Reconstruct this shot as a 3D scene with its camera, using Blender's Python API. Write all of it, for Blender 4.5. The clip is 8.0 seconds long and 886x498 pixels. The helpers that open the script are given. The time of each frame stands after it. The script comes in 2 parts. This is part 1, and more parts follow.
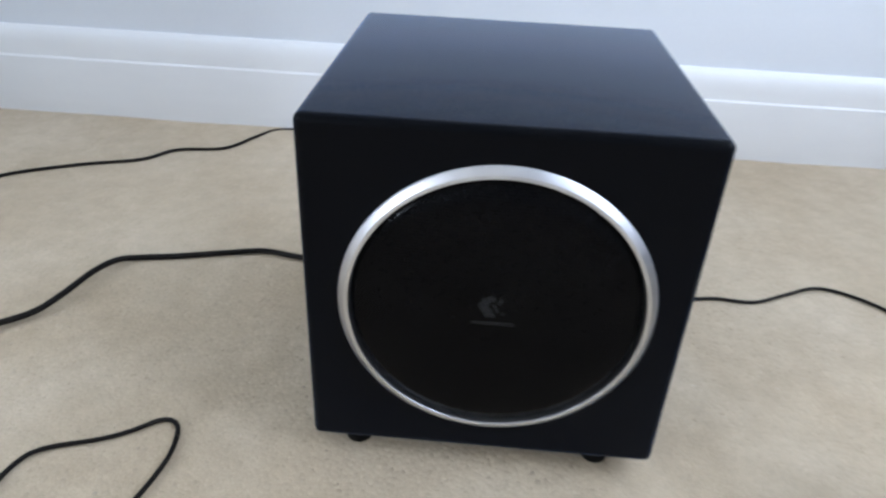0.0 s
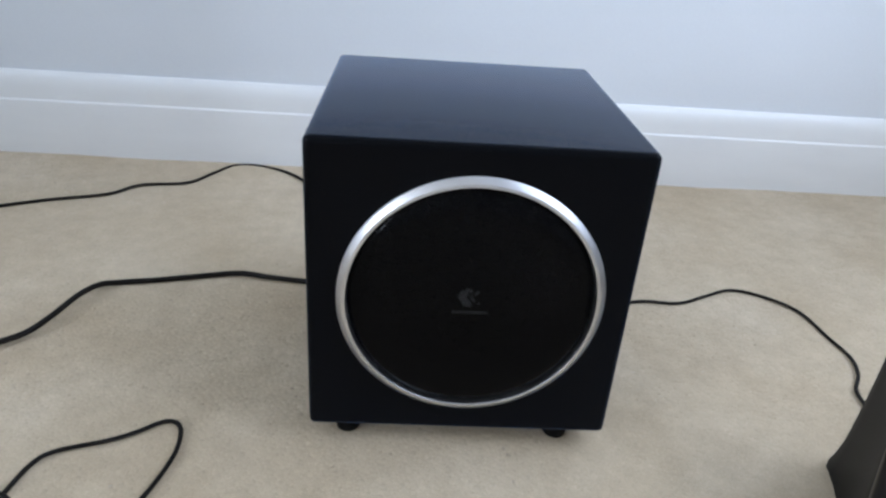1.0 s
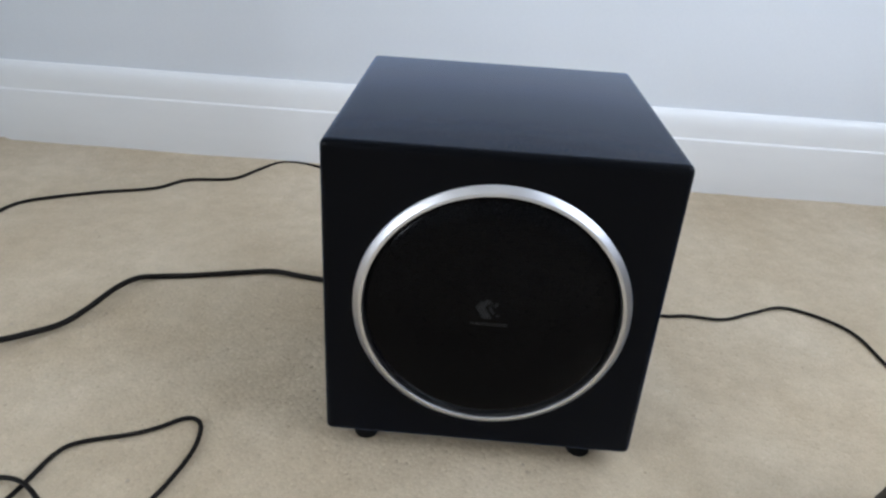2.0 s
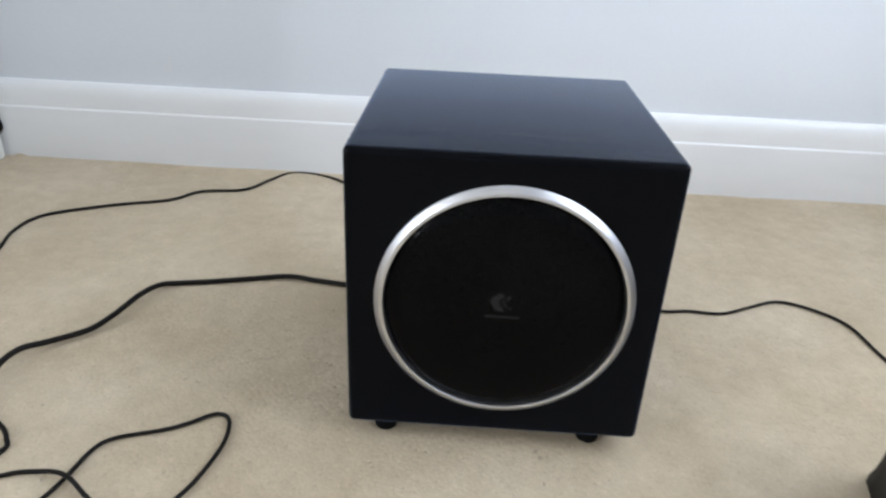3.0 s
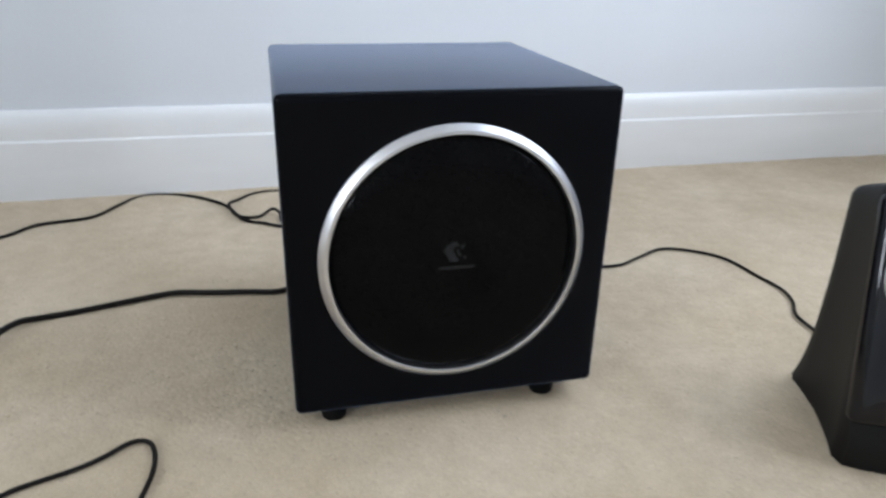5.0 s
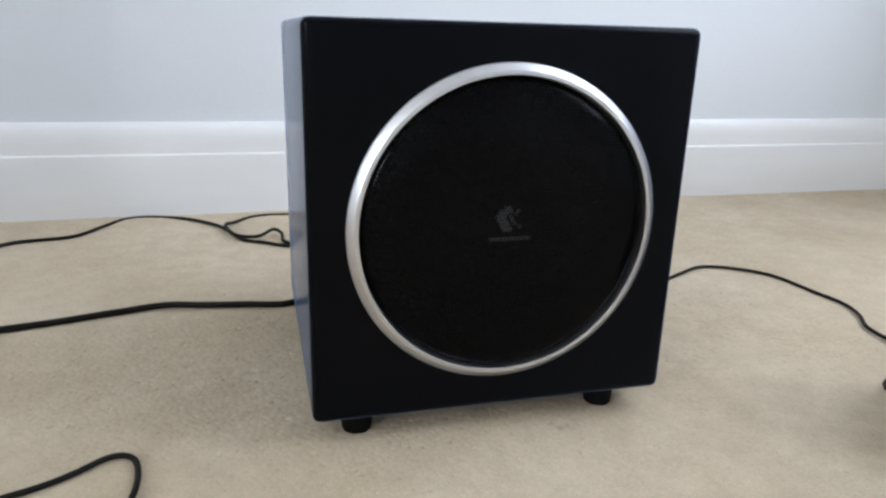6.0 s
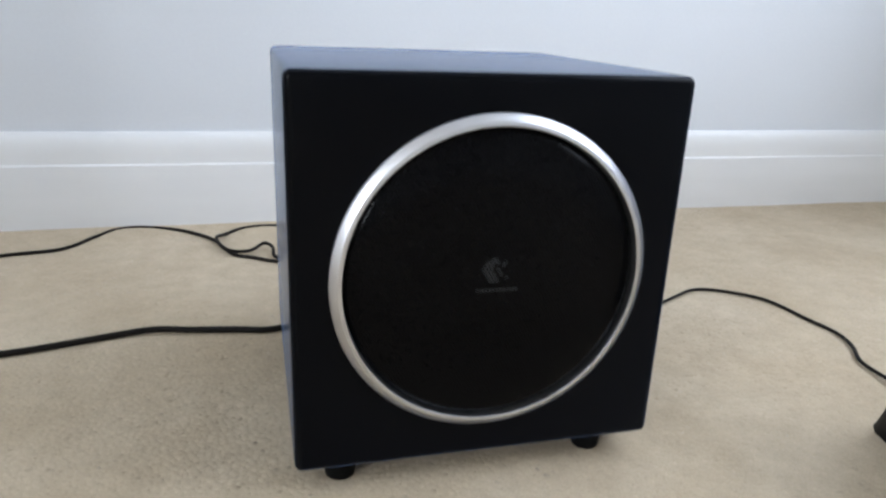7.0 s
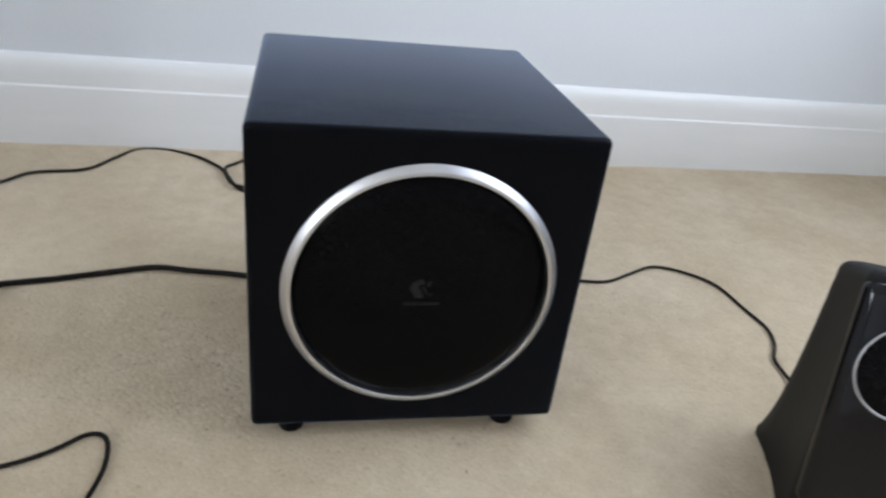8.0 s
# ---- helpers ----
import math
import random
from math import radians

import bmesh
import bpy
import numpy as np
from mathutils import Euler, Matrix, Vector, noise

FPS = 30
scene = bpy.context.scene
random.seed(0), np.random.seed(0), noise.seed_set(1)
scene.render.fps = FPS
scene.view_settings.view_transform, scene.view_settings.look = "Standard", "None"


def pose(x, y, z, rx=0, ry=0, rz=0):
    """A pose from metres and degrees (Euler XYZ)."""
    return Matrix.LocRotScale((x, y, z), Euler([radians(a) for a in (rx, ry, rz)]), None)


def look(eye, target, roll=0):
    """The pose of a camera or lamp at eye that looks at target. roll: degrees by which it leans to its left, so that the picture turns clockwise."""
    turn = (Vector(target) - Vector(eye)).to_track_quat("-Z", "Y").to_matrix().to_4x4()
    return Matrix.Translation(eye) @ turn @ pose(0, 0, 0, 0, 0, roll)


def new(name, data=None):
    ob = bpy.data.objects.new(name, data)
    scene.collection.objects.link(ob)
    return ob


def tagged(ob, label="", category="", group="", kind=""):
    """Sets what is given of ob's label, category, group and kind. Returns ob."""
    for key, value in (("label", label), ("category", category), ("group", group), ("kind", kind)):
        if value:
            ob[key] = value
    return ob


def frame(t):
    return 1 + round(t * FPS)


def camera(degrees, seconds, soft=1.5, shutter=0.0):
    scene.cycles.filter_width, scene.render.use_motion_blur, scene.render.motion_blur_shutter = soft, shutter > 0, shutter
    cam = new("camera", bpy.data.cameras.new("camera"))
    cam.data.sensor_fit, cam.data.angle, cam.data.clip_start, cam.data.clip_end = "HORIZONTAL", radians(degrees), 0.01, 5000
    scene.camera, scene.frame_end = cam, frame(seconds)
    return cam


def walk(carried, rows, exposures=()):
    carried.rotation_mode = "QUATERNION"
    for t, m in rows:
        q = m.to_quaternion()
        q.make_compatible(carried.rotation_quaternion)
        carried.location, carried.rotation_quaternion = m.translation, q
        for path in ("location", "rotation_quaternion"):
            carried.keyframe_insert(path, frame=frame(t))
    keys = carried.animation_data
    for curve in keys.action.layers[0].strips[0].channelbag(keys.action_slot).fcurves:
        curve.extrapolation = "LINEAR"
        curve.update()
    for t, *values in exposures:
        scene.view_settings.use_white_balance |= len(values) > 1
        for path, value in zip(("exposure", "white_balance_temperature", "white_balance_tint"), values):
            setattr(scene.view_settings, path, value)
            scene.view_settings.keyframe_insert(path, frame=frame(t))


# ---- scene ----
cam = camera(64.69, 8.0, soft=2.4, shutter=0.4)
PATH = [
    (0, (-0.0149, -0.3390, 0.3787), (-0.1022, 1.3688, -0.6585), 2.84),
    (0.5, (-0.0301, -0.4012, 0.3854), (0.0840, 1.3523, -0.5698), 3.96),
    (1, (-0.0481, -0.4172, 0.3901), (0.0631, 1.3551, -0.5300), 4.27),
    (1.2, (-0.0505, -0.3913, 0.3961), (0.0287, 1.3701, -0.5478), 4.31),
    (2.3, (-0.0162, -0.4095, 0.3911), (-0.1344, 1.3630, -0.5278), 3.65),
    (2.5, (-0.0190, -0.4160, 0.3920), (-0.1754, 1.3699, -0.4945), 3.70),
    (3, (-0.0326, -0.4347, 0.3988), (-0.0841, 1.3460, -0.5102), 2.65),
    (3.5, (-0.0373, -0.4466, 0.3911), (0.0847, 1.3188, -0.5407), 3.58),
    (4, (-0.0582, -0.4391, 0.3833), (0.1749, 1.2980, -0.5801), 4.36),
    (4.5, (-0.0975, -0.4348, 0.3521), (0.2959, 1.2983, -0.5652), 4.40),
    (5, (-0.1157, -0.4270, 0.3301), (0.3307, 1.3541, -0.4625), 1.28),
    (5.2, (-0.1258, -0.4133, 0.3117), (0.3127, 1.4020, -0.4041), 0.64),
    (6.3, (-0.1393, -0.3624, 0.2301), (0.3932, 1.4742, -0.3559), 2.37),
    (6.5, (-0.1358, -0.3581, 0.2288), (0.4091, 1.4724, -0.3648), 2.73),
    (7, (-0.1279, -0.3547, 0.2747), (0.3732, 1.4755, -0.3573), 2.35),
    (7.5, (-0.1158, -0.3852, 0.3392), (0.2610, 1.4179, -0.4397), 4.22),
    (8, (-0.0803, -0.3960, 0.3872), (0.3163, 1.3175, -0.5650), 7.05),
]
walk(cam, [(t, look(eye, target, roll)) for t, eye, target, roll in PATH],
     exposures=[(0, -0.01, 5800, 12.5), (0.5, -0.22, 5800, 12), (1.2, -0.20, 5800, 12), (2.3, -0.21, 6200, 12), (3.0, -0.04, 6250, 12), (3.6, -0.12, 6200, 12), (4.5, -0.11, 6200, 12.5), (5.2, -0.11, 6100, 12), (6.3, -0.05, 6250, 12.5), (7.0, -0.09, 6200, 12.5), (7.5, -0.28, 6200, 12.5), (8, -0.22, 6250, 12.5)])

# ---- world and light ----
world = bpy.data.worlds.new("sky")
scene.world = world
world.use_nodes = True
wn = world.node_tree.nodes
sky = wn.new("ShaderNodeTexSky")
sky.sky_type, sky.sun_disc = "NISHITA", False
sky.sun_elevation, sky.sun_rotation = radians(38), radians(250)
world.node_tree.links.new(sky.outputs[0], wn["Background"].inputs[0])
wn["Background"].inputs[1].default_value = 0.12

# room: x LEFT..RIGHT, y BACK..WALL, z 0..CEIL
LEFT, RIGHT, BACK, WALL, CEIL = -3.20, 1.03, -4.2, 0.5885, 2.4
WIN_A = (-2.95, -2.00, 0.70, 2.20)      # window in the left wall: y0 y1 z0 z1
BLOCKER_X, BLOCKER_Y = -1.24, -0.45       # corner of an unseen wall behind the chest, added to block window light
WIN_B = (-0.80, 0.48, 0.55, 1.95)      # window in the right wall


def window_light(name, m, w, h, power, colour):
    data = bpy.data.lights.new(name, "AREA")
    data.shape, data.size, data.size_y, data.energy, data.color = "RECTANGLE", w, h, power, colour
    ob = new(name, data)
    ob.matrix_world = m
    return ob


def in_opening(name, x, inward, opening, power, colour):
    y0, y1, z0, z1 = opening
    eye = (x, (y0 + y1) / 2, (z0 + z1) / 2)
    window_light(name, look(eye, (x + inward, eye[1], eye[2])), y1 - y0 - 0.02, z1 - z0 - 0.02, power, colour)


in_opening("daylight_left", LEFT - 0.06, 1, WIN_A, 94, (0.87, 0.92, 0.95))
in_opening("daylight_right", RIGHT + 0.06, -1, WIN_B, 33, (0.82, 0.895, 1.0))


# ---- materials ----
def material(name, base, rough=0.6, metal=0.0, spec=0.5):
    m = bpy.data.materials.new(name)
    m.use_nodes = True
    b = m.node_tree.nodes["Principled BSDF"]
    b.inputs["Base Color"].default_value = (*base, 1)
    b.inputs["Roughness"].default_value = rough
    b.inputs["Metallic"].default_value = metal
    b.inputs["Specular IOR Level"].default_value = spec
    return m


def grain(m, scale, detail=4.0, low=None, high=None, bump=0.0, dist=0.001, rough=None, stretch=(1, 1, 1)):
    """Noise in object space: colours between low and high, relief, and roughness."""
    nt = m.node_tree
    n, l = nt.nodes, nt.links
    b = n["Principled BSDF"]
    co, mp, tx = n.new("ShaderNodeTexCoord"), n.new("ShaderNodeMapping"), n.new("ShaderNodeTexNoise")
    mp.inputs["Scale"].default_value = stretch
    tx.inputs["Scale"].default_value, tx.inputs["Detail"].default_value = scale, detail
    l.new(co.outputs["Object"], mp.inputs[0])
    l.new(mp.outputs[0], tx.inputs["Vector"])
    if low:
        rp = n.new("ShaderNodeValToRGB")
        rp.color_ramp.elements[0].position, rp.color_ramp.elements[1].position = 0.3, 0.7
        rp.color_ramp.elements[0].color, rp.color_ramp.elements[1].color = (*low, 1), (*high, 1)
        l.new(tx.outputs[0], rp.inputs[0])
        if b.inputs["Base Color"].is_linked:
            mx = n.new("ShaderNodeMix")
            mx.data_type, mx.blend_type = "RGBA", "MULTIPLY"
            mx.inputs[0].default_value = 1.0
            l.new(b.inputs["Base Color"].links[0].from_socket, mx.inputs[6])
            l.new(rp.outputs[0], mx.inputs[7])
            l.new(mx.outputs[2], b.inputs["Base Color"])
        else:
            l.new(rp.outputs[0], b.inputs["Base Color"])
    if bump:
        bp = n.new("ShaderNodeBump")
        bp.inputs["Strength"].default_value, bp.inputs["Distance"].default_value = bump, dist
        l.new(tx.outputs[0], bp.inputs["Height"])
        if b.inputs["Normal"].is_linked:
            l.new(b.inputs["Normal"].links[0].from_socket, bp.inputs["Normal"])
        l.new(bp.outputs[0], b.inputs["Normal"])
    if rough:
        mr = n.new("ShaderNodeMapRange")
        mr.inputs[3].default_value, mr.inputs[4].default_value = rough
        l.new(tx.outputs[0], mr.inputs[0])
        l.new(mr.outputs[0], b.inputs["Roughness"])
    return m


carpet_mat = grain(material("cream_carpet", (0.6, 0.52, 0.4), 0.95, spec=0.1), 700, 3, (0.585, 0.484, 0.342), (0.68, 0.574, 0.42), 0.2, 0.0012)
carpet_mat.node_tree.nodes["Principled BSDF"].inputs["Sheen Weight"].default_value = 0.15
grain(carpet_mat, 7, 5, (0.82, 0.785, 0.735), (1.0, 1.0, 1.0))
grain(carpet_mat, 45, 4, (0.88, 0.87, 0.855), (1.0, 1.0, 1.0), 0.15, 0.003)
pile_mat = carpet_mat.copy()
pile_mat.name = "cream_yarn"
pn, pl = pile_mat.node_tree.nodes, pile_mat.node_tree.links
pl.remove(pn["Principled BSDF"].inputs["Normal"].links[0])
tuft, shade, mixer = pn.new("ShaderNodeNewGeometry"), pn.new("ShaderNodeMapRange"), pn.new("ShaderNodeMix")
shade.inputs[3].default_value, shade.inputs[4].default_value = 0.955, 1.035
mixer.data_type, mixer.blend_type = "RGBA", "MULTIPLY"
mixer.inputs[0].default_value = 1.0
pl.new(tuft.outputs["Random Per Island"], shade.inputs[0])
pl.new(pn["Principled BSDF"].inputs["Base Color"].links[0].from_socket, mixer.inputs[6])
pl.new(shade.outputs[0], mixer.inputs[7])
pl.new(mixer.outputs[2], pn["Principled BSDF"].inputs["Base Color"])
wall_mat = grain(material("pale_blue_paint", (0.73, 0.76, 0.79), 0.7, spec=0.3), 260, 3, (0.765, 0.79, 0.82), (0.782, 0.808, 0.838), 0.15, 0.0006)
grain(wall_mat, 2.5, 3, (0.97, 0.97, 0.97), (1, 1, 1))
ceiling_mat = grain(material("white_ceiling_paint", (0.8, 0.8, 0.79), 0.85), 180, 3, (0.72, 0.72, 0.71), (0.75, 0.75, 0.74), 0.1, 0.0006)
skirt_mat = grain(material("white_gloss_paint", (0.83, 0.83, 0.82), 0.35), 40, 4, (0.845, 0.845, 0.835), (0.875, 0.875, 0.865), 0.08, 0.0006, (0.28, 0.45), stretch=(0.15, 1, 1))
chest_mat = grain(material("white_lacquer", (0.76, 0.76, 0.72), 0.4), 30, 4, (0.70, 0.69, 0.63), (0.74, 0.73, 0.67), 0.05, 0.0004, (0.35, 0.5))
# dark colour that paints the shade in the gaps between drawers
gap_shade_mat = material("painted_gap_shade", (0.12, 0.12, 0.11), 0.9)
vinyl_mat = grain(material("black_vinyl_wrap", (0.002, 0.0022, 0.003), 0.2, spec=0.065), 900, 3, (0.0015, 0.0017, 0.0025), (0.003, 0.0032, 0.004), 0.05, 0.0003, (0.15, 0.22))
vinyl_bsdf = vinyl_mat.node_tree.nodes["Principled BSDF"]
# blue-tinted sheen stands in for the bluish wall reflected in the cabinet's top
vinyl_bsdf.inputs["Sheen Weight"].default_value, vinyl_bsdf.inputs["Sheen Roughness"].default_value = 0.30, 0.33
vinyl_bsdf.inputs["Sheen Tint"].default_value = (0.34, 0.54, 1.0, 1)
ring_mat = grain(material("brushed_silver_ring", (0.72, 0.72, 0.73), 0.3, 1.0), 60, 2, (0.60, 0.60, 0.62), (0.66, 0.66, 0.67), rough=(0.32, 0.40))
grille_mat = grain(material("black_painted_steel", (0.006, 0.006, 0.007), 0.15, spec=0.09), 300, 2, (0.0015, 0.0015, 0.002), (0.003, 0.003, 0.0035), rough=(0.11, 0.19))
cone_mat = grain(material("black_paper_cone", (0.006, 0.006, 0.006), 0.8, spec=0.1), 200, 3, (0.002, 0.002, 0.002), (0.004, 0.004, 0.004), 0.2, 0.0005)
rubber_mat = grain(material("black_rubber", (0.003, 0.003, 0.003), 0.7, spec=0.1), 500, 3, (0.002, 0.002, 0.002), (0.004, 0.004, 0.004), 0.15, 0.0003)
cable_mat = grain(material("black_cable_sheath", (0.010, 0.009, 0.009), 0.55, spec=0.16), 300, 3, (0.0055, 0.004, 0.003), (0.009, 0.0068, 0.0055), 0.1, 0.0003)
matte_mat = grain(material("dark_grey_plastic", (0.018, 0.0175, 0.016), 0.5, spec=0.13), 1100, 2, (0.006, 0.006, 0.0059), (0.010, 0.0099, 0.0097), 0.2, 0.0002, (0.45, 0.58))
gloss_mat = grain(material("black_gloss_plastic", (0.002, 0.002, 0.004), 0.04, spec=0.36), 120, 3, (0.0015, 0.0015, 0.003), (0.003, 0.003, 0.005), rough=(0.04, 0.09))
mark_mat = grain(material("grey_print", (0.03, 0.033, 0.036), 0.5), 500, 2, (0.008, 0.0095, 0.012), (0.013, 0.0155, 0.019))
mark_light_mat = grain(material("silver_print", (0.45, 0.45, 0.46), 0.4), 400, 2, (0.20, 0.20, 0.21), (0.27, 0.27, 0.28))


# ---- mesh helpers ----
def part(name, bm, mat, parent=None, label="", smooth=False, angle=None):
    """Links a bmesh as one mesh object, under a thing or a part where one is given."""
    me = bpy.data.meshes.new(name)
    bmesh.ops.recalc_face_normals(bm, faces=bm.faces[:])
    bm.to_mesh(me)
    bm.free()
    me.materials.append(mat)
    if smooth:
        for p in me.polygons:
            p.use_smooth = True
        if angle:
            me.set_sharp_from_angle(angle=radians(angle))
    ob = new(name, me)
    if parent:
        ob.parent = parent
    if label:
        ob["label"] = label
    return ob


def empty(name, m=None):
    ob = new(name)
    ob.empty_display_size = 0.05
    if m:
        ob.matrix_world = m
    return ob


def box(x0, x1, y0, y1, z0, z1, bevel=0.0, seg=2):
    bm = bmesh.new()
    bmesh.ops.create_cube(bm, size=1)
    for v in bm.verts:
        v.co = Vector(((x0 + x1) / 2 + v.co.x * (x1 - x0), (y0 + y1) / 2 + v.co.y * (y1 - y0), (z0 + z1) / 2 + v.co.z * (z1 - z0)))
    if bevel:
        bmesh.ops.bevel(bm, geom=bm.edges[:], offset=bevel, segments=seg, profile=0.5, affect="EDGES")
    return bm


def lathe(profile, axis="y", steps=96, centre=(0, 0, 0), close=False):
    """Turns (radius, height) pairs round an axis."""
    bm = bmesh.new()
    rings = []
    for r, h in profile:
        ring = []
        for i in range(steps):
            a = 2 * math.pi * i / steps
            c, s = r * math.cos(a), r * math.sin(a)
            p = (c, h, s) if axis == "y" else (c, s, h)
            ring.append(bm.verts.new(Vector(p) + Vector(centre)))
        rings.append(ring)
    pairs = list(zip(rings, rings[1:])) + ([(rings[-1], rings[0])] if close else [])
    for a, b in pairs:
        for i in range(steps):
            j = (i + 1) % steps
            bm.faces.new((a[i], a[j], b[j], b[i]))
    if not close:
        for ring in (rings[0], rings[-1]):
            bm.faces.new(ring)
    return bm


def glide(points, sub=8):
    """A smooth line through points (Catmull-Rom)."""
    p = [Vector(q) for q in points]
    p = [2 * p[0] - p[1]] + p + [2 * p[-1] - p[-2]]
    out = []
    for i in range(1, len(p) - 2):
        a, b, c, d = p[i - 1:i + 3]
        for k in range(sub):
            t = k / sub
            out.append(0.5 * (2 * b + (c - a) * t + (2 * a - 5 * b + 4 * c - d) * t * t + (3 * b - a - 3 * c + d) * t ** 3))
    return out + [p[-2]]


def tube(points, r, sides=10, sub=8):
    bm = bmesh.new()
    line = glide(points, sub)
    rings, side = [], None
    for i, q in enumerate(line):
        t = (line[min(i + 1, len(line) - 1)] - line[max(i - 1, 0)]).normalized()
        side = (side - side.dot(t) * t if side else t.orthogonal()).normalized()
        up = t.cross(side)
        rings.append([bm.verts.new(q + r * (math.cos(a) * side + math.sin(a) * up)) for a in (2 * math.pi * k / sides for k in range(sides))])
    for a, b in zip(rings, rings[1:]):
        for k in range(sides):
            j = (k + 1) % sides
            bm.faces.new((a[k], a[j], b[j], b[k]))
    bm.faces.new(rings[0])
    bm.faces.new(rings[-1])
    return bm


def plate(outline, depth, to_world):
    """A flat shape from a 2D outline, given thickness; to_world turns (a, b, c) into a place."""
    bm = bmesh.new()
    lo = [bm.verts.new(to_world(a, b, 0)) for a, b in outline]
    hi = [bm.verts.new(to_world(a, b, depth)) for a, b in outline]
    bm.faces.new(lo)
    bm.faces.new(hi)
    n = len(outline)
    for i in range(n):
        j = (i + 1) % n
        bm.faces.new((lo[i], lo[j], hi[j], hi[i]))
    return bm


# ---- the room ----
T = 0.12


def carpet_height(x, y):
    z = 0.0008 + 0.0012 * noise.noise((x * 11, y * 11, 0.3)) + 0.0003 * noise.noise((x * 60, y * 60, 2.7)) + 0.0002 * noise.noise((x * 170, y * 170, 5.1))
    edge = min(1.0, max(0.0, (y - 0.53) / 0.05))
    ridge = math.exp(-((x + 0.728 - 0.115 * (0.56 - y)) / 0.007) ** 2) if y > 0.08 else 0.0
    return z + 0.003 * edge + 0.004 * ridge


def floor_axis(lo, a, b, hi, step):
    coarse_l = np.linspace(lo, a, 8)[:-1]
    coarse_r = np.linspace(b, hi, 8)[1:]
    return np.concatenate([coarse_l, np.arange(a, b, step), [b], coarse_r])


xs = floor_axis(LEFT - T, -0.80, 0.98, RIGHT + T, 0.004)
ys = floor_axis(BACK - T, -0.25, 0.575, WALL + T, 0.004)
verts = [(x, y, carpet_height(x, y)) for y in ys for x in xs]
nx = len(xs)
faces = [(j * nx + i, j * nx + i + 1, (j + 1) * nx + i + 1, (j + 1) * nx + i) for j in range(len(ys) - 1) for i in range(nx - 1)]
me = bpy.data.meshes.new("floor")
me.from_pydata(verts, [], faces)
me.materials.append(carpet_mat)
for p in me.polygons:
    p.use_smooth = True
tagged(new("floor", me), "cream wool carpet with short mottled pile", "floor", kind="structure")


def carpet_pile(x0, x1, y0, y1, step):
    """Short tufts of yarn standing on the carpet's backing, each a leaning four-sided point."""
    rng = np.random.default_rng(7)
    gx, gy = np.meshgrid(np.arange(x0, x1, step), np.arange(y0, y1, step))
    n = gx.size
    cx = gx.ravel() + rng.uniform(-0.5, 0.5, n) * step
    cy = gy.ravel() + rng.uniform(-0.5, 0.5, n) * step
    cz = np.array([carpet_height(x, y) for x, y in zip(cx, cy)])
    turn = rng.uniform(0, 2 * np.pi, n)
    size = rng.uniform(0.0032, 0.0044, n)
    nap = 0.0012 * np.array([noise.noise((x * 9, y * 9, 8.8)) for x, y in zip(cx, cy)])
    tall = rng.uniform(0.0003, 0.0006, n)
    co = np.empty((n, 5, 3))
    for k in range(4):
        a = turn + k * np.pi / 2
        co[:, k, 0], co[:, k, 1], co[:, k, 2] = cx + size * np.cos(a), cy + size * np.sin(a), cz - 0.0003
    co[:, 4, 0] = cx + rng.normal(0, 0.0008, n) + nap
    co[:, 4, 1] = cy + rng.normal(0, 0.0008, n) - nap
    co[:, 4, 2] = cz + 0.0004 + tall
    base = np.arange(n)[:, None, None] * 5
    tri = (base + np.array([[0, 1, 4], [1, 2, 4], [2, 3, 4], [3, 0, 4]])[None]).reshape(-1, 3)
    me = bpy.data.meshes.new("carpet_pile")
    me.from_pydata(co.reshape(-1, 3).tolist(), [], tri.tolist())
    me.materials.append(pile_mat)
    for p in me.polygons:
        p.use_smooth = True
    return tagged(new("carpet_pile", me), "short cream yarn tufts of the carpet", "carpet", kind="stuff")


carpet_pile(-0.80, 1.00, -0.24, 0.571, 0.0042)


def wall_with_opening(name, along, fixed, outward, lo, hi, opening, label):
    """A wall with one opening, as four blocks round it; along 'x' or 'y'."""
    a0, a1, z0, z1 = opening
    bm = bmesh.new()
    f0, f1 = sorted((fixed, fixed + outward * T))
    for (p, q, r, s) in ((lo, a0, 0, CEIL), (a1, hi, 0, CEIL), (a0, a1, 0, z0), (a0, a1, z1, CEIL)):
        tmp = box(p, q, f0, f1, r, s) if along == "x" else box(f0, f1, p, q, r, s)
        m2 = bpy.data.meshes.new("tmp")
        tmp.to_mesh(m2)
        tmp.free()
        bm.from_mesh(m2)
        bpy.data.meshes.remove(m2)
    return tagged(part(name, bm, wall_mat), label, "wall", kind="structure")


tagged(part("wall_north", box(LEFT - T, RIGHT + T, WALL, WALL + T, 0, CEIL), wall_mat), "pale blue painted plaster wall above a white skirting", "wall", kind="structure")
# added out of view: keeps the left window's light off the north wall's left part
tagged(part("wall_light_blocker", box(LEFT, BLOCKER_X, BLOCKER_Y, WALL - 0.003, 0, CEIL), wall_mat), "unseen pale blue wall added to block light from the left window", "wall", kind="structure")
wall_with_opening("wall_west", "y", LEFT, -1, BACK, WALL, WIN_A, "pale blue painted wall with a window opening")
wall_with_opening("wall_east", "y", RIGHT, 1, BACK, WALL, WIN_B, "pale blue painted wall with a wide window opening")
tagged(part("wall_south", box(LEFT - T, RIGHT + T, BACK - T, BACK, 0, CEIL), wall_mat), "pale blue painted plain plaster wall", "wall", kind="structure")
tagged(part("ceiling", box(LEFT - T, RIGHT + T, BACK - T, WALL + T, CEIL, CEIL + T), ceiling_mat), "plain white painted ceiling", "ceiling", kind="structure")


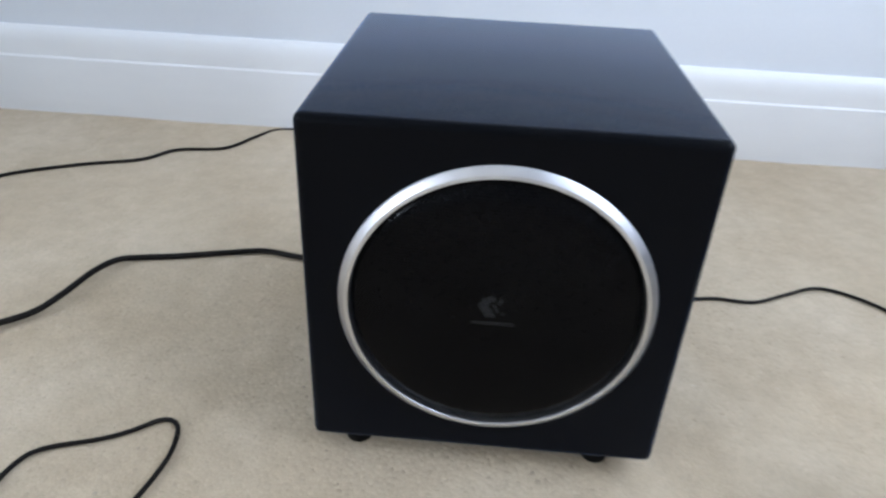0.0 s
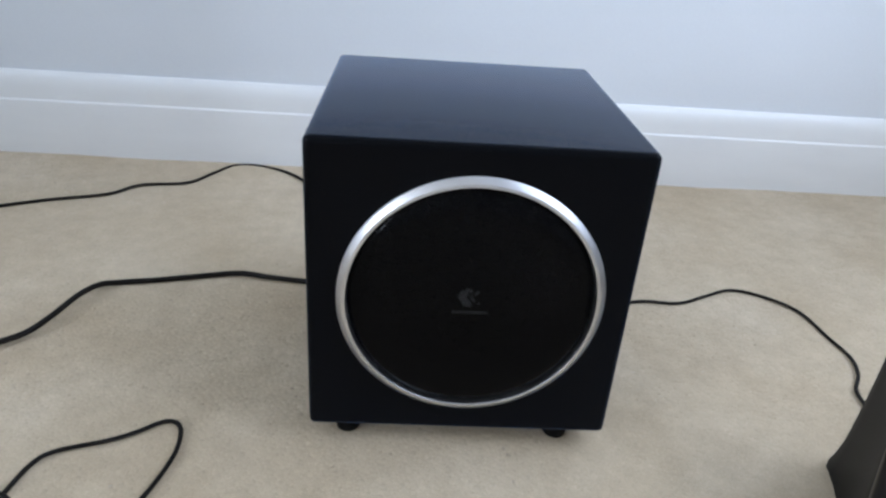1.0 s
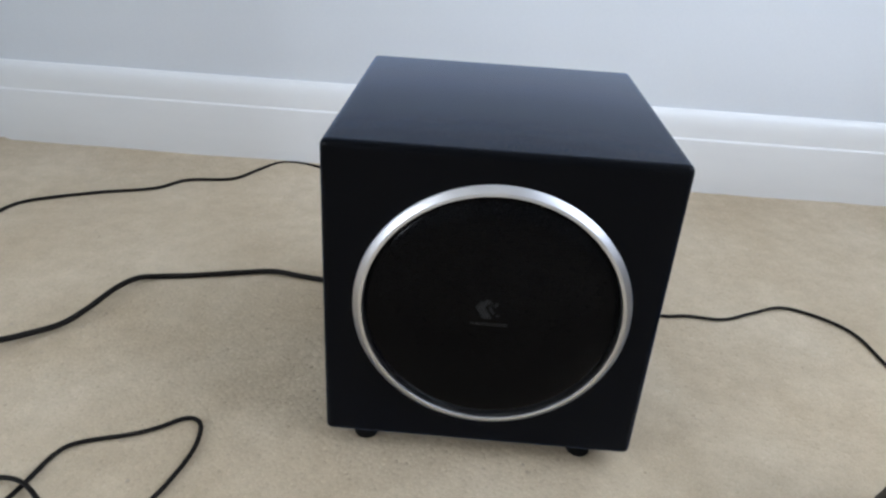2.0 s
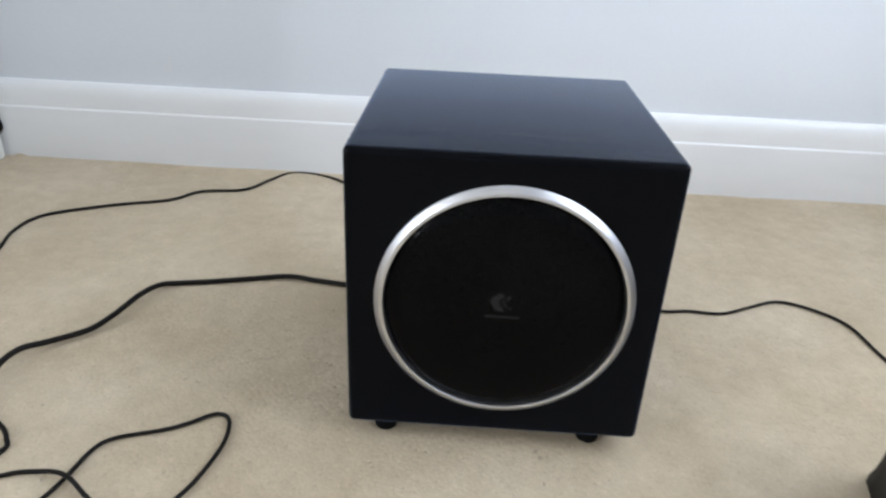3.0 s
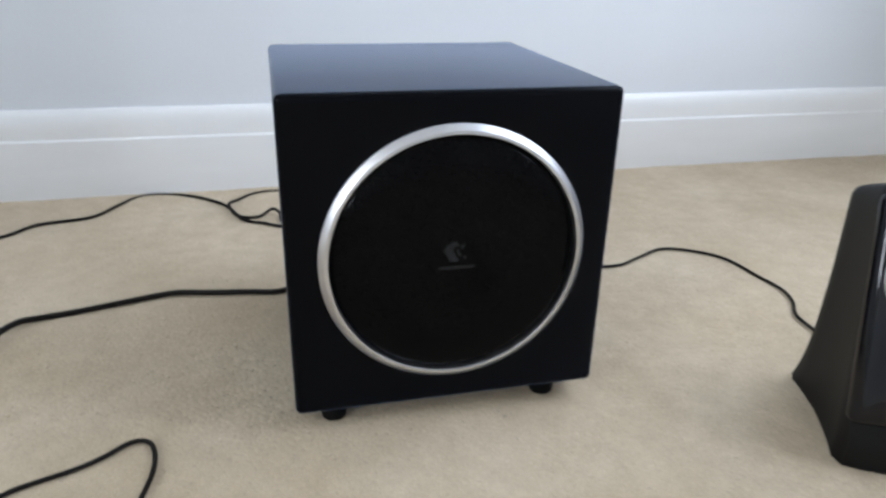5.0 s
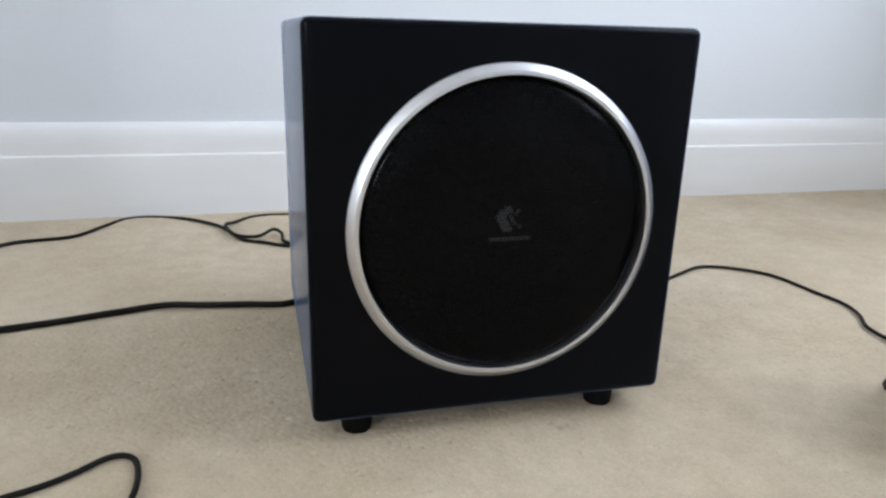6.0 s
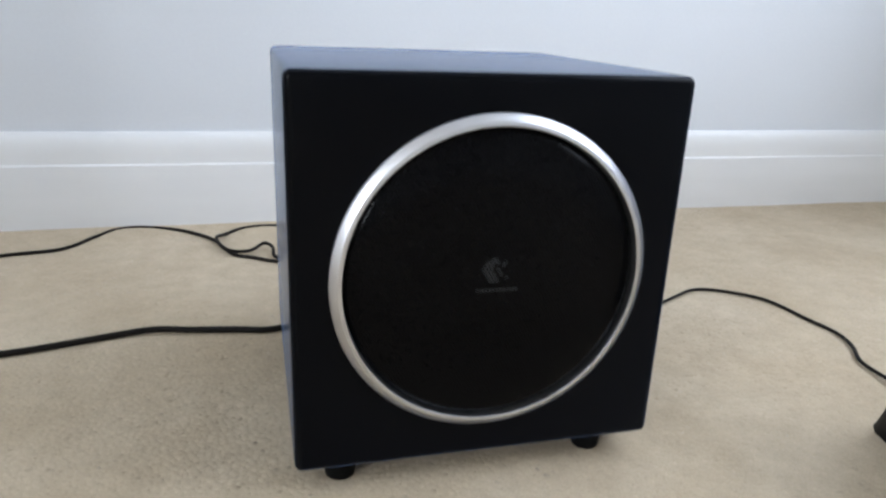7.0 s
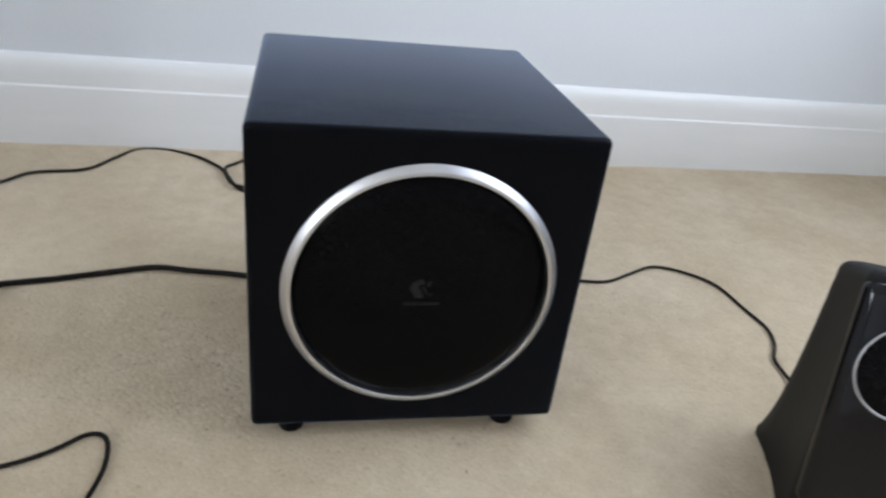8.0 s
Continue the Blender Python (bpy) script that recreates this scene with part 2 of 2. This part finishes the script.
def window(name, fixed, inward, opening, label):
    a0, a1, z0, z1 = opening
    w = empty(name)
    tagged(w, label, "window", kind="structure")

    def slab(n, p, q, r, s, d0, d1):
        e0, e1 = sorted((fixed + inward * d0, fixed + inward * d1))
        return part(n, box(e0, e1, p, q, r, s, 0.003), skirt_mat, w)

    fw = 0.04
    slab("frame", a0, a0 + fw, z0, z1, -0.05, -0.01)
    slab("frame", a1 - fw, a1, z0, z1, -0.05, -0.01)
    slab("frame", a0 + fw, a1 - fw, z1 - fw, z1, -0.05, -0.01)
    slab("frame", a0 + fw, a1 - fw, z0, z0 + fw, -0.05, -0.01)
    slab("mullion", (a0 + a1) / 2 - 0.02, (a0 + a1) / 2 + 0.02, z0 + fw, z1 - fw, -0.05, -0.01)
    slab("sill", a0 - 0.04, a1 + 0.04, z0 - 0.03, z0 - 0.002, 0.002, 0.09)


window("window_1", LEFT, 1, WIN_A, "tall white framed window letting in daylight")
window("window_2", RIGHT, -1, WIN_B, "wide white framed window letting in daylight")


def skirting(name, along, length, place, label):
    """A moulded board: flat face, bead, hollow and rounded top."""
    prof = [(0, -0.004), (0.0145, -0.004), (0.0145, 0.0800), (0.0142, 0.0822), (0.0132, 0.0834), (0.0120, 0.0839), (0.0118, 0.0875), (0.0115, 0.0965),
            (0.0108, 0.1040), (0.0098, 0.1098), (0.0082, 0.1148), (0.0062, 0.1188), (0.0036, 0.1216), (0, 0.1228)]
    bm = bmesh.new()
    ends = []
    for s in (0, length):
        ends.append([bm.verts.new(place(s, d, z)) for d, z in prof])
    n = len(prof)
    for i in range(n):
        j = (i + 1) % n
        bm.faces.new((ends[0][i], ends[0][j], ends[1][j], ends[1][i]))
    bm.faces.new(ends[0])
    bm.faces.new(ends[1])
    return tagged(part(name, bm, skirt_mat, smooth=True, angle=28), label, "skirting", kind="structure")


GLOSS_BOARD = "white gloss moulded skirting board along the carpet"
skirting("baseboard_north", "x", RIGHT - BLOCKER_X, lambda s, d, z: (BLOCKER_X + s, WALL - d, z), GLOSS_BOARD)
skirting("baseboard_east", "y", WALL - BACK - 0.03, lambda s, d, z: (RIGHT - d, BACK + 0.015 + s, z), GLOSS_BOARD)
skirting("baseboard_light_blocker", "y", WALL - BLOCKER_Y - 0.016, lambda s, d, z: (BLOCKER_X + d, BLOCKER_Y + s, z), GLOSS_BOARD)
skirting("baseboard_west", "y", BLOCKER_Y - BACK - 0.03, lambda s, d, z: (LEFT + d, BACK + 0.015 + s, z), GLOSS_BOARD)
skirting("baseboard_south", "x", RIGHT - LEFT, lambda s, d, z: (LEFT + s, BACK + d, z), GLOSS_BOARD)


# ---- white chest of drawers in the corner ----
def chest_of_drawers(x_face, y0, y1, depth, height):
    th = empty("chest_of_drawers", pose(x_face, y1, 0.004, 0, 0, 6.5))
    tagged(th, "white lacquered chest of drawers standing on the carpet", "chest of drawers")
    L = y1 - y0
    st = 0.019
    part("side_panel", box(-depth, 0, -st, 0, 0, height - 0.022, 0.0015), chest_mat, th)
    part("side_panel", box(-depth, 0, -L, -L + st, 0, height - 0.022, 0.0015), chest_mat, th)
    part("top", box(-depth, 0.006, -L - 0.004, 0.002, height - 0.020, height, 0.002), chest_mat, th)
    part("bottom_rail", box(-depth + 0.01, -0.0005, -L + st + 0.0005, -st - 0.0005, 0, 0.0125, 0.001), chest_mat, th)
    part("back_panel", box(-depth + 0.002, -depth + 0.008, -L + st + 0.0005, -st - 0.0005, 0.0135, height - 0.024), chest_mat, th)
    # dark sheet added behind the drawer fronts as the gaps' shade
    part("gap_shade_sheet", box(-0.030, -0.021, -L + st + 0.0005, -st - 0.0005, 0.0135, height - 0.024), gap_shade_mat, th)
    n, z = 4, 0.0150
    h = (height - 0.024 - z) / n - 0.003
    for i in range(n):
        part("drawer_front", box(-0.020, -0.0012, -L + st + 0.0025, -st - 0.0025, z, z + h, 0.0012), chest_mat, th)
        z += h + 0.003
    return th


chest_of_drawers(-0.748, 0.132, 0.5660, 0.46, 0.66)


# ---- subwoofer ----
def subwoofer():
    th = empty("subwoofer", pose(0, 0, 0))
    tagged(th, "black cube subwoofer with silver ring standing on the carpet", "subwoofer")
    W, D, Z0, Z1 = 0.115, 0.2360, 0.0164, 0.2478
    bm = bmesh.new()
    bmesh.ops.create_cube(bm, size=2)
    for v in bm.verts:
        back = v.co.y > 0
        v.co = Vector((W * v.co.x, D if back else 0.0, Z1 if v.co.z > 0 else Z0))
    bmesh.ops.bevel(bm, geom=bm.edges[:], offset=0.0055, segments=5, profile=0.55, affect="EDGES")
    c = (0.0005, 0, 0.1327)
    # round opening in the front
    bm.normal_update()
    face = max((f for f in bm.faces if f.normal.y < -0.99), key=lambda f: f.calc_area())
    rim = face.edges[:]
    bmesh.ops.delete(bm, geom=[face], context="FACES_ONLY")
    loop = [bm.verts.new((c[0] + 0.0884 * math.cos(a), 0.0, c[2] + 0.0884 * math.sin(a))) for a in (2 * math.pi * k / 96 for k in range(96))]
    edge = [bm.edges.new((loop[k], loop[(k + 1) % 96])) for k in range(96)]
    bmesh.ops.triangle_fill(bm, edges=rim + edge, use_beauty=True)
    part("cabinet", bm, vinyl_mat, th, "black vinyl wrapped wooden cabinet", smooth=True, angle=35)
    # silver ring: a rounded land, then a bevel down to the grille
    prof = [(0.0946, 0.0015), (0.0946, -0.0004), (0.0943, -0.0009), (0.0939, -0.0013), (0.0905, -0.0040), (0.0902, -0.0042), (0.0883, -0.0045), (0.0879, -0.0043), (0.0876, -0.0036), (0.0873, 0.0040), (0.0881, 0.0045), (0.0881, 0.0015)]
    part("trim_ring", lathe(prof, "y", 200, c, close=True), ring_mat, th, "brushed silver metal trim ring", smooth=True, angle=16)
    # basket, rubber surround and cone behind the grille
    part("driver", lathe([(0.0881, 0.0046), (0.0878, 0.0200), (0.0800, 0.0205), (0.0785, 0.0170), (0.0740, 0.0148), (0.0690, 0.0165), (0.0672, 0.0210), (0.0640, 0.0225), (0.030, 0.0400), (0.026, 0.0340), (0.0010, 0.0290)], "y", 96, c), cone_mat, th, "black loudspeaker cone behind the grille", smooth=True)
    # perforated grille: hexagonal webs round open holes, domed towards the rim
    pitch, R = 0.0021, 0.0872

    def dome(x, z):
        q = min(1.0, math.hypot(x, z) / R)
        return 0.0015 - 0.0088 * math.sqrt(max(0.0, 1 - q ** 5.5)) - 0.0006 * (1 - q * q)

    # printed emblem: a crescent, a chevron and a bar, as plain shapes
    def printed(x, z):
        if abs(x + 0.001) < 0.0125 and abs(z + 0.0034) < 0.0015:
            return "printed_bar"
        ex, ez = x + 0.0030, z - 0.0080
        if ex * ex + ez * ez < 0.0068 ** 2 and (ex - 0.0030) ** 2 + ez * ez > 0.0040 ** 2 and ex < 0.0026:
            return "printed_emblem"
        if 0.0010 < ex < 0.0074 and abs(abs(ez) - 0.9 * (ex - 0.0016)) < 0.0010:
            return "printed_emblem"
        return "grille"

    nets = {"grille": ({}, [], []), "printed_emblem": ({}, [], []), "printed_bar": ({}, [], [])}

    def put(net, x, z):
        key, v, f = net
        k = (round(x * 1e6), round(z * 1e6))
        if k not in key:
            key[k] = len(v)
            v.append((c[0] + x, dome(x, z), c[2] + z))
        return key[k]

    rows = int(R / (pitch * 0.866)) + 1
    for j in range(-rows, rows + 1):
        for i in range(-rows - 4, rows + 5):
            x, z = (i + 0.5 * (j % 2)) * pitch, j * pitch * 0.8660254
            if x * x + z * z > (R - pitch * 0.3) ** 2:
                continue
            net = nets[printed(x, z)]
            outer, inner = [], []
            for k in range(6):
                a = math.pi / 6 + k * math.pi / 3
                px, pz = x + pitch / math.sqrt(3) * math.cos(a), z + pitch / math.sqrt(3) * math.sin(a)
                r = math.hypot(px, pz)
                if r > R:
                    px, pz = px * R / r, pz * R / r
                outer.append(put(net, px, pz))
                inner.append(put(net, x + 0.00074 * math.cos(a), z + 0.00074 * math.sin(a)))
            for k in range(6):
                m = (k + 1) % 6
                net[2].append((outer[k], outer[m], inner[m], inner[k]))
    g = None
    for name, mat, label in (("grille", grille_mat, "domed black perforated metal grille"), ("printed_emblem", mark_mat, "faint grey printed emblem"), ("printed_bar", mark_mat, "faint grey printed bar")):
        me = bpy.data.meshes.new(name)
        me.from_pydata(nets[name][1], [], nets[name][2])
        me.materials.append(mat)
        for p in me.polygons:
            p.use_smooth = True
        ob = new(name, me)
        ob.parent = g or th
        ob["label"] = label
        g = g or ob
    for x in (-0.0865, 0.0805):
        for y in (0.0195, 0.2100):
            prof = [(0.0080, -0.0012), (0.0092, 0.0002), (0.0100, 0.006), (0.0102, 0.012), (0.0098, 0.0156)]
            part("foot", lathe(prof, "z", 28, (x, y, 0.0012)), rubber_mat, th, "short black rubber foot", smooth=True, angle=40)
    # sockets on the back
    for x, z in ((-0.050, 0.052), (-0.020, 0.075), (0.055, 0.060)):
        part("socket", lathe([(0.0070, D - 0.001), (0.0070, D + 0.0035), (0.0045, D + 0.0040), (0.0040, D + 0.0015)], "y", 20, (x, 0, z)), rubber_mat, th)
    return th


subwoofer()


# ---- desktop speaker ----
def desktop_speaker():
    # local axes: u to its right, v towards its back
    th = empty("desktop_speaker", Matrix(((0.8691, 0.4077, 0, 0.2504), (-0.4077, 0.8691, 0, -0.1059), (0, 0, 0.966, 0.0), (0, 0, 0, 1))))
    tagged(th, "black wedge-shaped desktop speaker standing on the carpet", "speaker")
    Wd = 0.090

    def front(z):
        k = min(1.0, max(0.0, (z - 0.004) / 0.018))
        k = k * k * (3 - 2 * k)
        return (1 - k) * -0.0055 + k * (-0.014 + 0.287 * z)

    def rear(z):
        return 0.1045 + 0.0150 * math.exp(-z / 0.028)

    def topz(v):
        return 0.2030 - 0.35 * (v - 0.043)

    rings = []
    bm = bmesh.new()
    levels = [0, 0.01, 0.03, 0.06, 0.10, 0.15, 0.21, 0.28, 0.36, 0.45, 0.55, 0.65, 0.75, 0.85, 0.92, 0.955, 0.978, 0.992, 1.0]
    for s in levels:
        zz = s * 0.198
        f, b = front(zz), rear(zz)
        inset = 0.008 * (1 - math.sqrt(max(0.0, 1 - ((s - 0.955) / 0.045) ** 2))) if s > 0.955 else 0.0
        ring = []
        side = []
        for k in range(13):
            q = k / 12
            vv = f + (b - f) * q
            waist = 0.0052 * math.sin(math.pi * min(1, q * 1.05)) * math.exp(-zz / 0.10)
            flare = -0.0030 * q ** 3 * math.exp(-zz / 0.03) + 0.0035 * min(1, zz / 0.12)
            corner = (0.0020 + 0.0045 * math.exp(-zz / 0.03)) * max(0.0, 1 - q / 0.085) ** 2 + 0.004 * max(0.0, 1 - (1 - q) / 0.05) ** 2
            side.append((0.002 + waist + flare + corner + inset, vv))
        pts = [(u, v + (inset if v < (f + b) / 2 else -inset)) for u, v in side]
        pts += [(Wd - u, v) for u, v in reversed(pts)]
        # front edge bows out a little in the middle
        mid = []
        for k in range(1, 6):
            q = 1 - k / 6
            u0, u1 = pts[0][0], pts[-1][0]
            mid.append((u0 + (u1 - u0) * q, pts[0][1] - 0.0030 * math.sin(math.pi * q) * math.exp(-zz / 0.06)))
        pts += mid
        for u, v in pts:
            ring.append(bm.verts.new((u, v, s * topz(v) if s > 0.5 else zz * (1 + (s / 0.5) * (topz(v) / 0.198 - 1)))))
        rings.append(ring)
    n = len(rings[0])
    for a, b in zip(rings, rings[1:]):
        for i in range(n):
            j = (i + 1) % n
            bm.faces.new((a[i], a[j], b[j], b[i]))
    bm.faces.new(rings[0])
    bm.faces.new(rings[-1])
    part("housing", bm, matte_mat, th, "dark grey matte plastic housing", smooth=True, angle=40)

    # leaning front plane: a across, b up along the slope, c out of it
    lean = math.atan(0.287)
    ca, sa = math.cos(lean), math.sin(lean)

    def on_front(a, b, d):
        z = b * ca
        v = -0.014 + b * sa
        return Vector((a, v - d * ca, z + d * sa))

    def rounded(a0, a1, b0, b1, r, steps=6):
        out = []
        for (x, y, s) in ((a1 - r, b0 + r, -90), (a1 - r, b1 - r, 0), (a0 + r, b1 - r, 90), (a0 + r, b0 + r, 180)):
            for k in range(steps + 1):
                t = radians(s + 90 * k / steps)
                out.append((x + r * math.cos(t), y + r * math.sin(t)))
        return out

    bm = bmesh.new()
    loops = []
    for grow, d in ((0, -0.004), (0, 0.0002), (-0.0007, 0.0018), (-0.0020, 0.0034), (-0.0040, 0.0048), (-0.0065, 0.0057), (-0.0095, 0.0063), (-0.0140, 0.0067), (-0.0200, 0.0068)):
        loops.append([bm.verts.new(on_front(a, b, d)) for a, b in rounded(0.0038 - grow, 0.0862 + grow, 0.0385 - grow, 0.2035 + grow, 0.007)])
    for a, b in zip(loops, loops[1:]):
        for i in range(len(a)):
            j = (i + 1) % len(a)
            bm.faces.new((a[i], a[j], b[j], b[i]))
    bm.faces.new(loops[0])
    bm.faces.new(loops[-1])
    panel = part("front_panel", bm, gloss_mat, th, "glossy black front panel", smooth=True, angle=30)
    # driver ring and shallow cone on the panel
    rb, rr = 0.1475, 0.0333

    def turned(name, prof, mat, parent, label):
        bm = lathe(prof, "z", 64, (0, 0, 0), close=(name == "driver_ring"))
        for v in bm.verts:
            v.co = on_front(0.0435 + v.co.x, rb + v.co.y, v.co.z + 0.0030)
        return part(name, bm, mat, parent, label, smooth=True, angle=30)

    turned("driver_ring", [(rr, 0.0034), (rr, 0.0043), (rr - 0.0006, 0.0048), (rr - 0.0013, 0.0047), (rr - 0.0017, 0.0041), (rr - 0.0017, 0.0034)], ring_mat, panel, "thin silver ring round the driver")
    turned("driver_cover", [(rr - 0.0020, 0.0034), (rr - 0.0022, 0.0040), (rr * 0.6, 0.0043), (rr * 0.2, 0.0045), (0.0005, 0.0045)], grille_mat, panel, "black fabric driver cover")
    # printed mark below the panel
    def chin(a, b, d):
        return Vector((a, front(b) - 0.0030 * math.sin(math.pi * a / Wd) * math.exp(-b / 0.06) - 0.0005 - d, b))
    cx, cz = 0.0425, 0.0312
    arc = [(cx + 0.0042 * math.cos(t), cz + 0.0042 * math.sin(t)) for t in np.linspace(0.95, 5.5, 20)]
    arc += [(cx + 0.0019 + 0.0025 * math.cos(t), cz + 0.0025 * math.sin(t)) for t in np.linspace(5.1, 1.3, 12)]
    part("printed_mark", plate(arc, 0.0002, chin), mark_light_mat, th, "small silver printed emblem")
    for up in (1, -1):
        arm = [(cx + 0.0012, cz), (cx + 0.0028, cz), (cx + 0.0062, cz + up * 0.0038), (cx + 0.0042, cz + up * 0.0038)]
        part("printed_mark", plate(arm, 0.0002, chin), mark_light_mat, th, "small silver printed emblem")
    part("printed_bar", plate([(0.0368, 0.0232), (0.0500, 0.0232), (0.0500, 0.0246), (0.0368, 0.0246)], 0.0002, chin), mark_light_mat, th, "small silver printed bar")
    return th


desktop_speaker()


# ---- cables on the carpet ----
def cable(name, points, r, label):
    ob = part(name, tube(points, r), cable_mat, smooth=True)
    return tagged(ob, label, "cable")


G, B = 0.0034, 0.0045
cable("audio_cable", [
    (-0.0200, 0.2385, 0.075), (-0.0200, 0.2620, 0.07), (-0.0300, 0.3000, 0.03), (-0.0631, 0.3656, G), (-0.0975, 0.4132, G), (-0.1133, 0.4327, G),
    (-0.1154, 0.4551, 0.007), (-0.1249, 0.4692, 0.008), (-0.1407, 0.4468, 0.007), (-0.1595, 0.4423, 0.0085), (-0.1724, 0.4598, 0.0085), (-0.1803, 0.4962, 0.009),
    (-0.1712, 0.5266, G), (-0.1468, 0.5521, G), (-0.1080, 0.5562, G), (-0.0488, 0.5415, G), (-0.0068, 0.4706, G), (-0.0290, 0.4174, G), (-0.0714, 0.4040, G),
    (-0.1132, 0.4154, G), (-0.1353, 0.4304, G), (-0.1607, 0.4478, G), (-0.1803, 0.4957, G), (-0.1978, 0.5229, G), (-0.2304, 0.5527, G), (-0.2748, 0.5695, G),
    (-0.3046, 0.5625, G), (-0.3246, 0.5330, G), (-0.3511, 0.4911, G), (-0.4081, 0.4753, G), (-0.4394, 0.4397, G), (-0.5061, 0.4119, G), (-0.5746, 0.3704, G),
    (-0.5872, 0.3226, G), (-0.5754, 0.2710, G), (-0.5748, 0.2418, G), (-0.5495, 0.2009, G), (-0.5266, 0.1498, G), (-0.4984, 0.0771, G), (-0.4436, 0.0141, G),
    (-0.3965, -0.0143, G), (-0.3799, -0.0301, G), (-0.3759, -0.0460, G), (-0.4075, -0.0787, G), (-0.4805, -0.1194, G)],
      0.0021, "thin black cable tangled behind the subwoofer")
cable("power_cable", [
    (-0.0500, 0.2385, 0.052), (-0.0500, 0.2620, 0.046), (-0.0640, 0.2800, 0.016), (-0.0908, 0.2561, B), (-0.1189, 0.2315, B), (-0.1544, 0.2359, B), (-0.1919, 0.2415, B),
    (-0.2244, 0.2471, B), (-0.2625, 0.2377, B), (-0.3064, 0.2251, B), (-0.3394, 0.2178, B), (-0.3559, 0.2072, 0.007), (-0.3655, 0.1806, 0.01), (-0.3750, 0.1427, 0.009),
    (-0.3876, 0.1168, 0.007), (-0.4137, 0.0939, 0.007), (-0.4306, 0.0753, 0.01), (-0.4352, 0.0498, 0.01), (-0.4279, 0.0226, 0.008), (-0.4303, -0.0338, B),
    (-0.4612, -0.1195, B), (-0.5287, -0.2325, B)],
      0.0029, "thicker black mains cable winding over the carpet")
cable("speaker_cable", [
    (0.0550, 0.2385, 0.06), (0.0550, 0.2620, 0.056), (0.0800, 0.2900, 0.02), (0.1191, 0.2784, G), (0.1481, 0.2398, G), (0.1879, 0.2232, G), (0.2175, 0.2263, G),
    (0.2539, 0.2250, G), (0.2874, 0.2411, G), (0.3254, 0.2583, G), (0.3601, 0.2450, G), (0.3853, 0.2166, G), (0.3924, 0.1684, G), (0.3971, 0.1346, G),
    (0.3894, 0.1075, G), (0.3735, 0.0828, G), (0.3698, 0.0603, G), (0.3619, 0.0236, 0.008), (0.3461, -0.0028, 0.014), (0.3373, -0.0127, 0.016)],
      0.0017, "thin black speaker cable running to the desktop speaker")
cable("loose_cable", [
    (-0.4303, -0.2873, G), (-0.3443, -0.1481, G), (-0.3204, -0.0904, G), (-0.3136, -0.0671, G), (-0.3079, -0.0364, G), (-0.2967, -0.0225, G), (-0.2631, -0.0096, G),
    (-0.2460, 0.0002, G), (-0.2308, 0.0121, G), (-0.2201, 0.0120, G), (-0.2135, 0.0020, G), (-0.2110, -0.0198, G), (-0.2151, -0.0463, G), (-0.2225, -0.0708, G),
    (-0.2355, -0.0916, G), (-0.2563, -0.0984, G), (-0.2848, -0.0854, G), (-0.3114, -0.0683, 0.0082), (-0.3380, -0.0622, G), (-0.3638, -0.0705, G), (-0.4234, -0.1098, G),
    (-0.5224, -0.1952, G)],
      0.0018, "thin black cable lying in a loose loop")
cable("wall_cable", [(-0.808, 0.5690, 0.004), (-0.776, 0.5695, 0.020), (-0.751, 0.5697, 0.044), (-0.748, 0.5697, 0.057), (-0.760, 0.5695, 0.076), (-0.798, 0.5690, 0.092), (-0.848, 0.569, 0.086)], 0.0035, "black cable tucked between chest and skirting")
